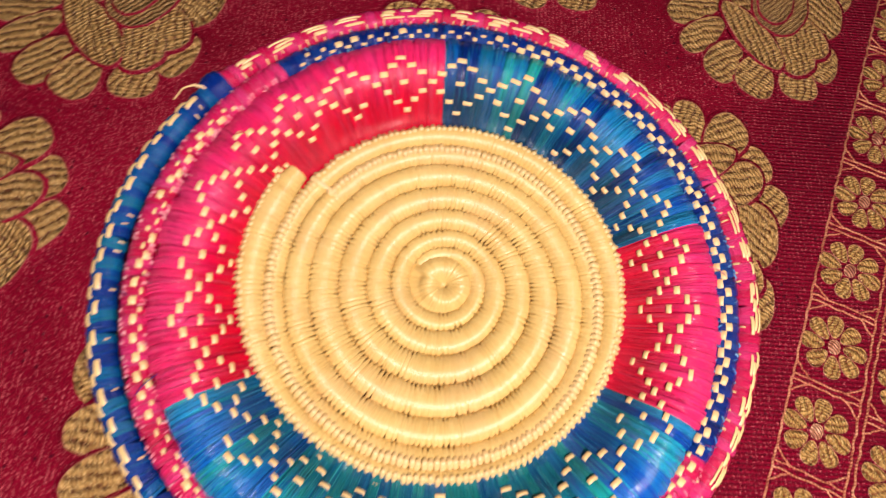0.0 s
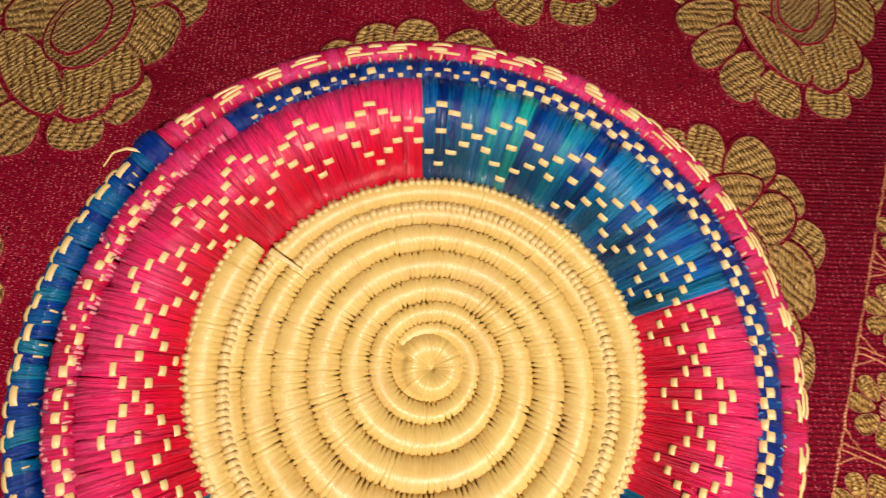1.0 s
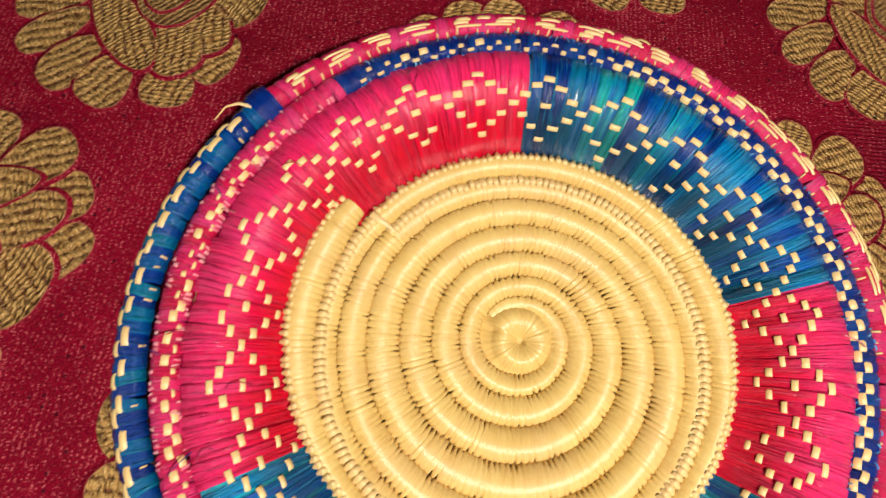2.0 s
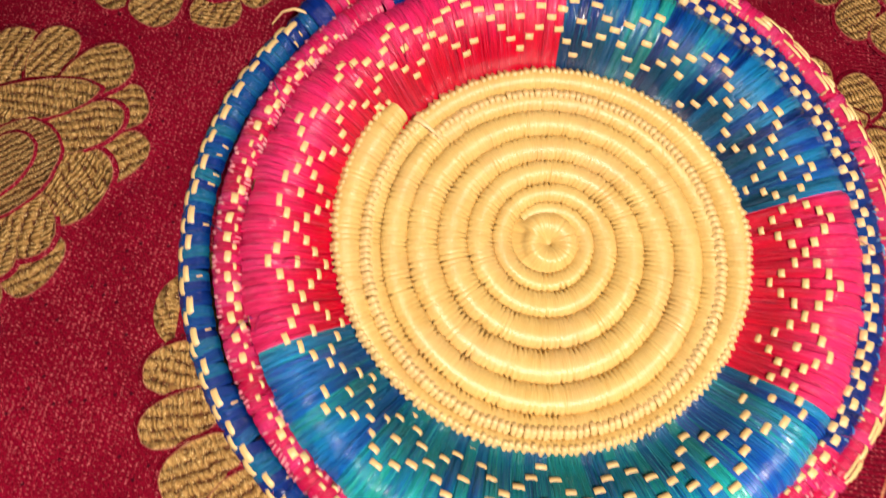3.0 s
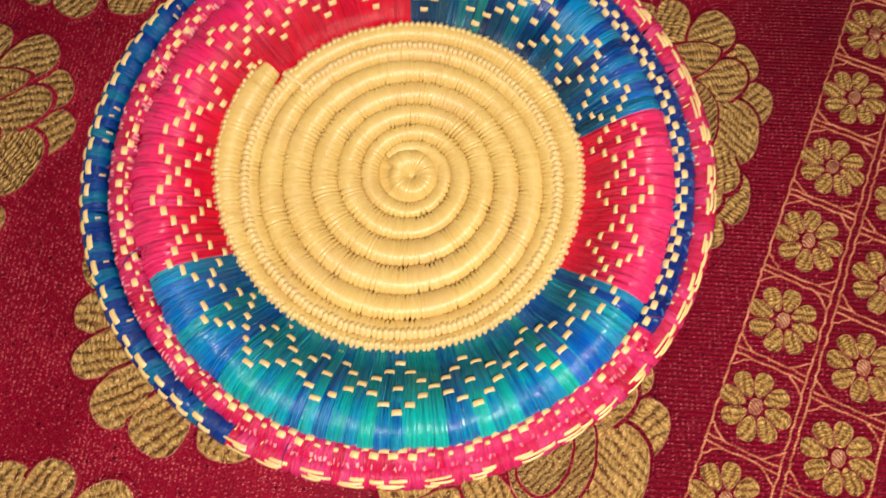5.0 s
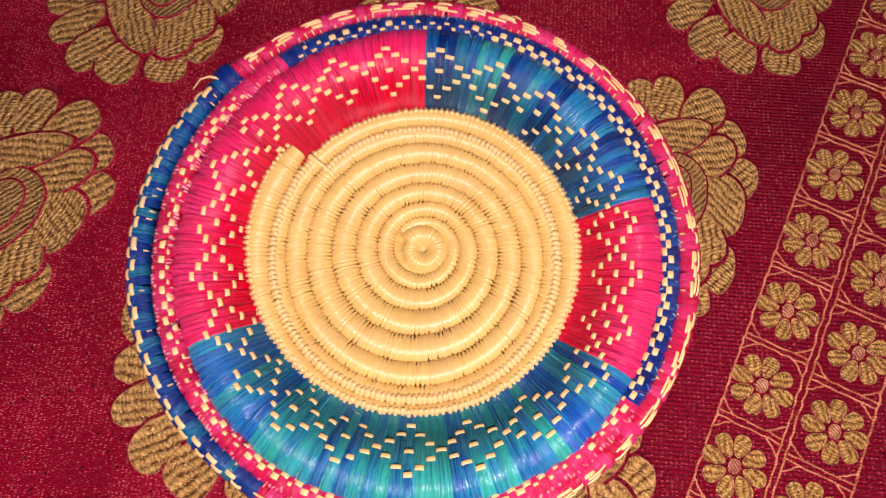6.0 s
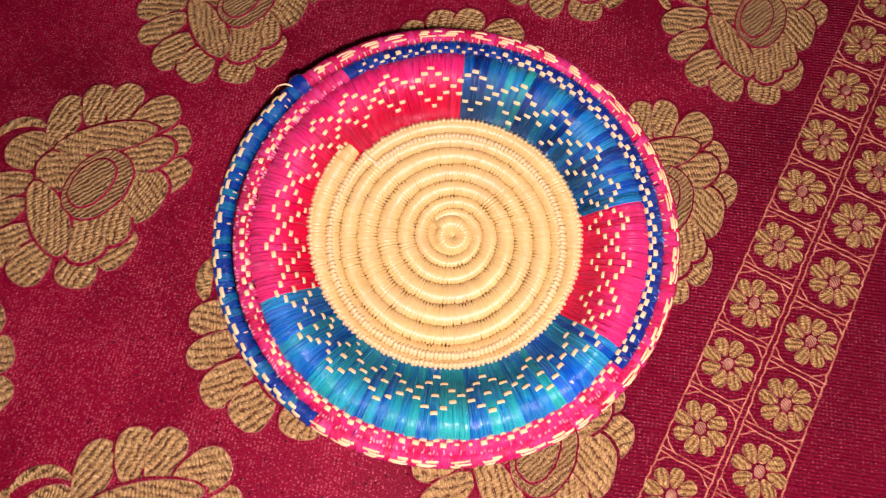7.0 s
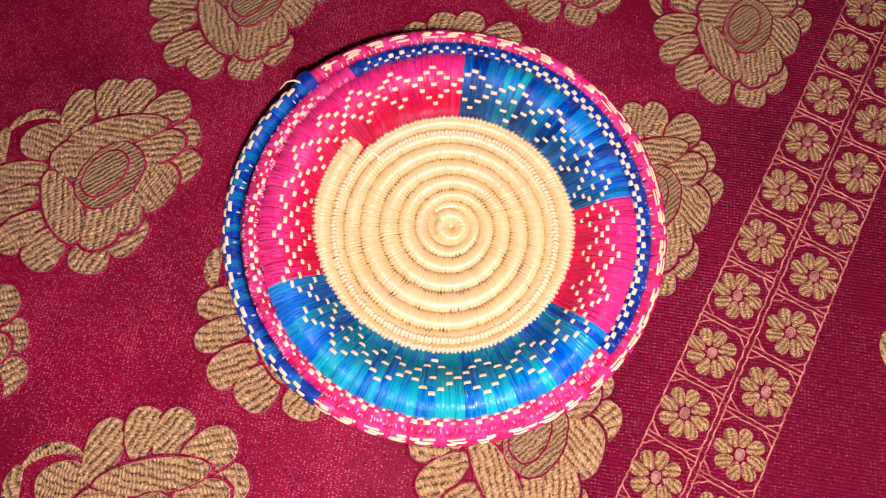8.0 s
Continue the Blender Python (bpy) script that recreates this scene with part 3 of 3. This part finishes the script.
# ---- the wide raffia band ----
BAND_IN, BAND_OUT = 0.0790, 0.1205
SEAMS = ((11.5, 86.5, "blue"), (86.5, 201.5, "pink"), (201.5, 327.0, "teal"), (327.0, 371.5, "pink"))


def band_profile(f):
    """Radius and height across the band; it swells like a bolster and tucks under at both edges."""
    r = BAND_IN + (BAND_OUT - BAND_IN) * f
    h = -0.0165 + 0.0190 * math.sin(min(1.0, max(0.0, f - 0.16) / 0.62) * math.pi / 2) ** 0.95
    if f > 0.78:
        h -= 0.0048 * ((f - 0.78) / 0.22) ** 2
    return r, h


def strand_mesh(name, spread, mat, seed):
    """A flat bunch of raffia over the bolster, whole at its root and split into blades towards its outer end."""
    n = 12
    rng = random.Random(seed)
    marks = sorted(rng.uniform(-0.86, 0.86) for _ in range(5))
    cross = [(-1.0, -0.0010, 1.0), (-0.93, 0.0, 0.3)]
    for q in marks:
        deep = rng.uniform(0.0003, 0.0011)
        cross += [(q - 0.035, rng.uniform(0.0, 0.0004), 0.5), (q, -deep, 1.0), (q + 0.035, rng.uniform(0.0, 0.0004), 0.5)]
    cross += [(0.93, 0.0, 0.3), (1.0, -0.0010, 1.0)]
    cross.sort()
    verts, uvs = [], []
    bow = rng.uniform(-0.0006, 0.0006)
    for i in range(n):
        f = (i / (n - 1)) ** 0.85
        r, h = band_profile(f)
        half = r * math.radians(spread) / 2 * (1.0 - 0.06 * math.sin(math.pi * f))
        for q, up, flat in cross:
            verts.append((r, q * half + bow * math.sin(math.pi * f), h + 0.0003 * (1 - q * q) + up * (0.25 + 0.95 * f if flat > 0.4 else 1.0)))
            uvs.append((r, q * half + seed * 0.013))
    return mesh(name, verts, grid_faces(n, len(cross)), [mat], uvs)


band = link("raffia_band", None, basket, "wide band of magenta and blue raffia with straw diamonds", at=turned(0))
STRANDS = {}
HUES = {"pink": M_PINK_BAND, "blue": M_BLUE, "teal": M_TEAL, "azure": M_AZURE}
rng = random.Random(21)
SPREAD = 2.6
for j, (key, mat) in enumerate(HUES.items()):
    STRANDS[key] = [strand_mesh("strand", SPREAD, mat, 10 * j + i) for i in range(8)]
# the straw diamonds: their middles round the band, six columns of weaving from one to the next
DIAMONDS = (5.9, 17.5, 31.3, 48.1, 64.7, 82.1, 97.5, 112.6, 127.6, 141.2, 155.4, 170.3, 185.6, 201.0, 216.3, 230.7, 247.9, 266.4, 284.7, 304.0, 323.9, 336.7, 351.6)
COLUMNS = []
for i, a in enumerate(DIAMONDS):
    b = DIAMONDS[i + 1] if i + 1 < len(DIAMONDS) else DIAMONDS[0] + 360
    for j in range(6):
        COLUMNS.append((a + (b - a) * j / 6, (b - a) / 6, j))
for a0, a1, key in SEAMS:
    steps = int((a1 - a0) / 2)
    verts, uvs = [], []
    for i in range(steps + 1):
        a = math.radians(a0 + (a1 - a0) * i / steps)
        for j in range(9):
            r, h = band_profile(j / 8)
            verts.append((r * math.cos(a), r * math.sin(a), h - 0.0007))
            uvs.append((r, a * 0.1))
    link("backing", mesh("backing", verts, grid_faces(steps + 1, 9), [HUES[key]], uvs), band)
    inside = [(a, p) for a, p, j in COLUMNS for a in (a, a + 360) if a0 <= a < a1]
    for a, pitch in inside:
        tone = key
        if key == "blue":
            tone = "teal" if 50 < a < 76 and rng.random() < 0.7 else "azure" if a < 45 and rng.random() < 0.6 else "blue"
        if key == "teal" and (a < 226 or a > 300) and rng.random() < 0.75:
            tone = "azure"
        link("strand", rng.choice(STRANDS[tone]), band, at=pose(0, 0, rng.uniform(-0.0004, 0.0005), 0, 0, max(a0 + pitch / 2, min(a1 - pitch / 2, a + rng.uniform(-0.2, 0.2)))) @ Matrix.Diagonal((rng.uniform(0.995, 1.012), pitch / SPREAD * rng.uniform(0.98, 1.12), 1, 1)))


def chip_mesh(name, length, width, mat, thick=0.0005):
    """A flat straw chip that comes up, lies across a strand and dips again."""
    verts, uvs = [], []
    for i in range(5):
        f = i / 4
        z = thick * (1 - (2 * f - 1) ** 6) - 0.0002
        for q in (-1, -0.6, 0.6, 1):
            verts.append((q * width / 2, (f - 0.5) * length, z - (0.0004 if abs(q) == 1 else 0)))
            uvs.append((q * width / 2, f * length))
    return mesh(name, verts, grid_faces(5, 4), [mat], uvs)


CHIPS = [chip_mesh("straw_chip", l, w, M_STITCH) for l, w in ((0.0040, 0.0023), (0.0038, 0.0022), (0.0042, 0.0020), (0.0036, 0.0025))]


def diamond_radius(deg):
    """The row of diamonds does not run true: it swings out on one side and in on the other."""
    return 0.0980 + 0.0019 * math.cos(math.radians(deg - 125)) + 0.0022 * math.cos(math.radians(2 * deg - 310))


def on_band(r):
    f = (r - BAND_IN) / (BAND_OUT - BAND_IN)
    r0, h0 = band_profile(f - 0.04)
    r1, h1 = band_profile(f + 0.04)
    return band_profile(f)[1], -math.degrees(math.atan2(h1 - h0, r1 - r0))


for a, pitch, j in COLUMNS:
    for row in {0: (-3, 0, 3), 1: (-2, 2), 2: (-1, 1), 3: (0,), 4: (-1, 1), 5: (-2, 2)}[j]:
        if rng.random() < 0.03:
            continue
        r = diamond_radius(a) + 0.0032 * row + rng.uniform(-0.0004, 0.0004)
        h, tilt = on_band(r)
        size = math.radians(pitch) * r / 0.0043
        link("straw_chip", rng.choice(CHIPS), band, at=pose(0, 0, 0, 0, 0, a + rng.uniform(-0.15, 0.15)) @ pose(r, 0, h + 0.0010, 0, tilt, rng.uniform(-6, 6)) @ Matrix.Diagonal((1, max(0.8, min(1.15, size)), 1, 1)))

# ---- the two coils of the rim ----
def rim_point(angle, r):
    """The outer coils lie a little off the hub and are slightly oval."""
    a = math.radians(angle)
    f = max(0.0, min(1.0, (r - 0.119) / 0.02))
    return Vector((r * (1 + 0.034 * f) * math.cos(a) - 0.003 * f, r * (1 - 0.018 * f) * math.sin(a) + 0.003 * f, 0))


def rim_wraps(a0, a1, r, h, half_w, half_h, mat, wrap, parent, seed):
    """The turns of raffia round a stretch of a rim coil, one by one, slightly uneven."""
    k, m = 12, 5
    rng = random.Random(seed)
    n = max(1, round(math.radians(a1 - a0) * r / wrap))
    for i in range(n):
        lo, hi = a0 + (a1 - a0) * i / n, a0 + (a1 - a0) * (i + 1) / n
        grow, lean = rng.uniform(0.96, 1.05), rng.uniform(-0.8, 0.8)
        verts, uvs = [], []
        for j in range(m):
            f = j / (m - 1)
            ridge = grow * (1.0 - 0.08 * abs(2 * f - 1) ** 2.5)
            for q in range(k):
                w = 2 * math.pi * q / k
                a = lo + (hi - lo) * (f * 1.1 - 0.05) + lean * math.cos(w) * (hi - lo) * 0.3
                c = rim_point(a, r)
                out = Vector((math.cos(math.radians(a)), math.sin(math.radians(a)), 0))
                p = c + out * half_w * math.cos(w) * ridge
                verts.append((p.x, p.y, h + half_h * math.sin(w) * ridge))
                uvs.append((w * half_w, f * wrap))
        link("wrap", mesh("wrap", verts, grid_faces(m, k, close_c=True), [mat], uvs), parent)


inner_rim = link("inner_rim_coil", None, basket, "wrapped coil with straw checks", at=turned(0))
outer_rim = link("outer_rim_coil", None, basket, "wrapped edge coil with long straw stitches", at=turned(0))
R1, H1, R2, H2 = 0.1248, -0.0040, 0.1345, -0.0058
rim_wraps(-38, 123, R1, H1, 0.0056, 0.0048, M_NAVY, 0.0040, inner_rim, 1)
rim_wraps(123, 322, R1, H1, 0.0056, 0.0048, M_PINK, 0.0040, inner_rim, 2)
rim_wraps(134, 238, R2, H2, 0.0056, 0.0055, M_ROYAL, 0.0046, outer_rim, 3)
rim_wraps(238, 494, R2, H2, 0.0056, 0.0055, M_PINK, 0.0040, outer_rim, 4)
CHECKS = [chip_mesh("straw_chip", l, w, M_STITCH, 0.0006) for l, w in ((0.0039, 0.0026), (0.0042, 0.0025), (0.0036, 0.0027), (0.0028, 0.0013), (0.0022, 0.0017))]
LONG = [chip_mesh("straw_stitch", l, w, M_STITCH, 0.0007) for l, w in ((0.0062, 0.0023), (0.0068, 0.0026), (0.0056, 0.0022))]
THIN = [chip_mesh("straw_stitch", l, w, M_STITCH, 0.0007) for l, w in ((0.0098, 0.0013), (0.0080, 0.0016), (0.0110, 0.0011), (0.0060, 0.0018))]


def on_coil(angle, r, h, half_w, half_h, lean):
    """A place on a rim coil, lean degrees from its top, inwards when positive."""
    c = rim_point(angle, r)
    out = Vector((math.cos(math.radians(angle)), math.sin(math.radians(angle)), 0))
    p = c - out * half_w * math.sin(math.radians(lean))
    return Matrix.Translation((p.x, p.y, h + half_h * math.cos(math.radians(lean)))) @ pose(0, 0, 0, 0, 0, angle) @ pose(0, 0, 0, 0, -lean, 0)


n = 202
for i in range(n):
    a = 360 * (i + 0.5) / n
    if 119 < a < 136:
        continue
    link("straw_chip", rng.choice(CHECKS if 119 < a < 322 else CHECKS[2:] if 70 < a < 119 else CHECKS[:3]), inner_rim, at=on_coil(a, R1, H1, 0.0057, 0.0049, (41, 13)[i % 2] + rng.uniform(-5, 5)) @ pose(0, 0, 0, 0, 0, rng.uniform(-8, 8)))
def rim_straw(kinds, a, lean):
    link("straw_stitch", rng.choice(kinds), outer_rim, at=on_coil(a, R2, H2, 0.0057, 0.0056, lean + rng.uniform(-4, 4)) @ pose(0, 0, 0, 0, 0, rng.uniform(-3, 3)))


a = 140.0
while a < 236:
    rim_straw(LONG, a, -6)
    rim_straw(LONG, a + 1.9, -33)
    a += rng.uniform(4.3, 5.2)
a = 240.0
while a < 488:
    high = 17 * (1 - max(0.0, -math.sin(math.radians(a)))) + 18 * max(0.0, math.sin(math.radians(a)))
    for lean in (-12, -28, -44):
        rim_straw(THIN, a + rng.uniform(-1.2, 1.2), lean + high)
    if rng.random() < 0.4:
        rim_straw(THIN[1:2] + THIN[3:], a + 3.6, rng.uniform(-30, -10))
    a += rng.uniform(6.4, 8.2)

TICKS = [chip_mesh("straw_tick", l, w, M_STITCH, 0.0006) for l, w in ((0.0009, 0.0030), (0.0007, 0.0024))]
for i in range(200):
    a = 360 * (i + 0.5) / 200
    if 130 < a < 139 or rng.random() < (0.7 if 134 < a < 238 else 0.3):
        continue
    link("straw_tick", rng.choice(TICKS), outer_rim, at=on_coil(a, R2, H2, 0.0056, 0.0055, rng.uniform(38, 62)) @ pose(0, 0, 0, 0, 0, rng.uniform(-14, 14)))

SPLITS = [chip_mesh("raffia_split", l, w, M_SPLIT, 0.0006) for l, w in ((0.0011, 0.0034), (0.0008, 0.0028), (0.0015, 0.0024))]
for i in range(230):
    a = 125 + 196 * (i + 0.5) / 230
    link("raffia_split", rng.choice(SPLITS), inner_rim, at=on_coil(a, R1, H1, 0.0057, 0.0049, rng.choice((-46, -30, 52, 66)) + rng.uniform(-6, 6)) @ pose(0, 0, 0, 0, 0, rng.uniform(-18, 18)))

FRIZZ = [chip_mesh("raffia_frizz", l, w, M_FRIZZ, 0.0006) for l, w in ((0.0005, 0.0034), (0.0004, 0.0028), (0.0007, 0.0024))]
for i in range(150):
    a = -36 + 156 * (i + 0.5) / 150
    link("raffia_frizz", rng.choice(FRIZZ), inner_rim, at=on_coil(a, R1, H1, 0.0058, 0.0050, rng.choice((-46, -26, 60, 72)) + rng.uniform(-8, 8)) @ pose(0, 0, 0, 0, 0, rng.uniform(-35, 35)))

# ---- underside and foot, which carry the tray ----
def body():
    verts, uvs = [], []
    n, prof = 120, ((0.128, -0.0090), (0.112, -0.0125), (0.098, -0.0200), (0.084, -0.0270), (0.066, -0.0330), (0.058, -0.0370), (0.058, None), (0.048, None), (0.048, -0.0340), (0.0, -0.0335))
    inv = FRAME.inverted()
    for i in range(n):
        a = 2 * math.pi * i / n
        for r, h in prof:
            if h is None:
                base = FRAME @ Vector((r * math.cos(a), r * math.sin(a), -0.058))
                p = inv @ Vector((base.x, base.y, 0.0004))
                verts.append((p.x, p.y, p.z))
            else:
                verts.append((r * math.cos(a), r * math.sin(a), h))
            uvs.append((a * r, h or 0))
    return mesh("foot", verts, grid_faces(n, len(prof), close_r=True), [M_STRAW], uvs)


link("foot", body(), basket, "plain straw underside and foot ring", at=turned(0))

# ---- the raffia tie and the loose ends ----
def tie_band():
    """A short wrap of raffia round the end of the edge coil."""
    verts, uvs = [], []
    k, n = 14, 9
    for i in range(n):
        a = 132.4 + 3.9 * i / (n - 1)
        c = rim_point(a, 0.1338)
        out = Vector((math.cos(math.radians(a)), math.sin(math.radians(a)), 0))
        for j in range(k):
            w = 2 * math.pi * j / k
            bulge = 0.86 + 0.14 * math.sin(math.pi * i / (n - 1)) ** 0.6 + 0.03 * math.sin(i * 2.4)
            p = c + out * 0.0086 * math.cos(w) * bulge
            verts.append((p.x, p.y, -0.0045 + 0.0074 * math.sin(w) * bulge))
            uvs.append((w * 0.008, a * 0.002))
    return mesh("tie", verts, grid_faces(n, k, close_c=True), [M_TIE], uvs)


link("tie", tie_band(), basket, "dark blue raffia tie", at=turned(0))


def thread(name, pts, width, mat, label):
    """A loose flat thread through a few bends."""
    n = 16
    verts, uvs = [], []
    P = [Vector(p) for p in pts]
    for i in range(n + 1):
        f = i / n * (len(P) - 1)
        k = min(int(f), len(P) - 2)
        p = P[k].lerp(P[k + 1], f - k)
        d = (P[k + 1] - P[k]).normalized()
        if len(P) == 3:
            q, bend = i / n, P[1] * 2 - (P[0] + P[2]) / 2
            p = P[0] * (1 - q) ** 2 + bend * 2 * q * (1 - q) + P[2] * q ** 2
            d = ((bend - P[0]) * (1 - q) + (P[2] - bend) * q).normalized()
        s = d.cross(Vector((0, 0, 1))).normalized() * width / 2 * (1 - 0.7 * i / n)
        for q, z in ((-1, 0), (0, 0.0006), (1, 0)):
            verts.append(p + s * q + Vector((0, 0, z)))
            uvs.append((q * width, i * 0.001))
    return link(name, mesh(name, verts, grid_faces(n + 1, 3), [mat], uvs), basket, label, at=turned(0))


def polar(deg, r, h):
    return (r * math.cos(math.radians(deg)), r * math.sin(math.radians(deg)), h)


thread("loose_end", (polar(137, 0.140, -0.001), polar(138.2, 0.1435, 0.0012), polar(139.8, 0.1465, 0.0006), polar(142.2, 0.148, -0.003)), 0.0016, M_STITCH, "loose straw thread end")
loop = thread("straw_loop", (polar(140.6, 0.0745, basin(0.0745) + 0.0018), polar(140.2, 0.0690, basin(0.069) + 0.0030), polar(139.5, 0.0605, basin(0.0605) + 0.0014)), 0.0030, M_STITCH, "straw thread over the coil")
loop.matrix_basis = pose(*MIDDLE)

# fine fibres that have sprung loose from the wrapping
rng = random.Random(52)
for i in range(14):
    a = rng.choice((rng.uniform(135, 245), rng.uniform(0, 360)))
    r, turn = rng.uniform(0.116, 0.130), rng.uniform(-2.5, 2.5)
    reach = rng.uniform(0.004, 0.010)
    h = 0.0018 + rng.uniform(0, 0.0012)
    mat = rng.choice((M_PINK, M_ROYAL, M_SPLIT))
    thread("loose_fibre", (polar(a, r, h - 0.001), polar(a + turn * 0.5, r + reach * 0.5, h + 0.0008), polar(a + turn, min(r + reach, 0.136), h - 0.0012)), rng.uniform(0.0003, 0.0005), mat, "")
for i in range(9):
    a = rng.uniform(86, 205)
    r = rng.uniform(0.094, 0.112)
    h, tilt = on_band(r)
    thread("loose_fibre", (polar(a, r, h + 0.0006), polar(a + rng.uniform(-1, 1), r + 0.004, on_band(r + 0.004)[0] + 0.0022), polar(a + rng.uniform(-3, 3), r + 0.008, on_band(r + 0.008)[0] + 0.0010)), 0.0004, M_PINK, "")
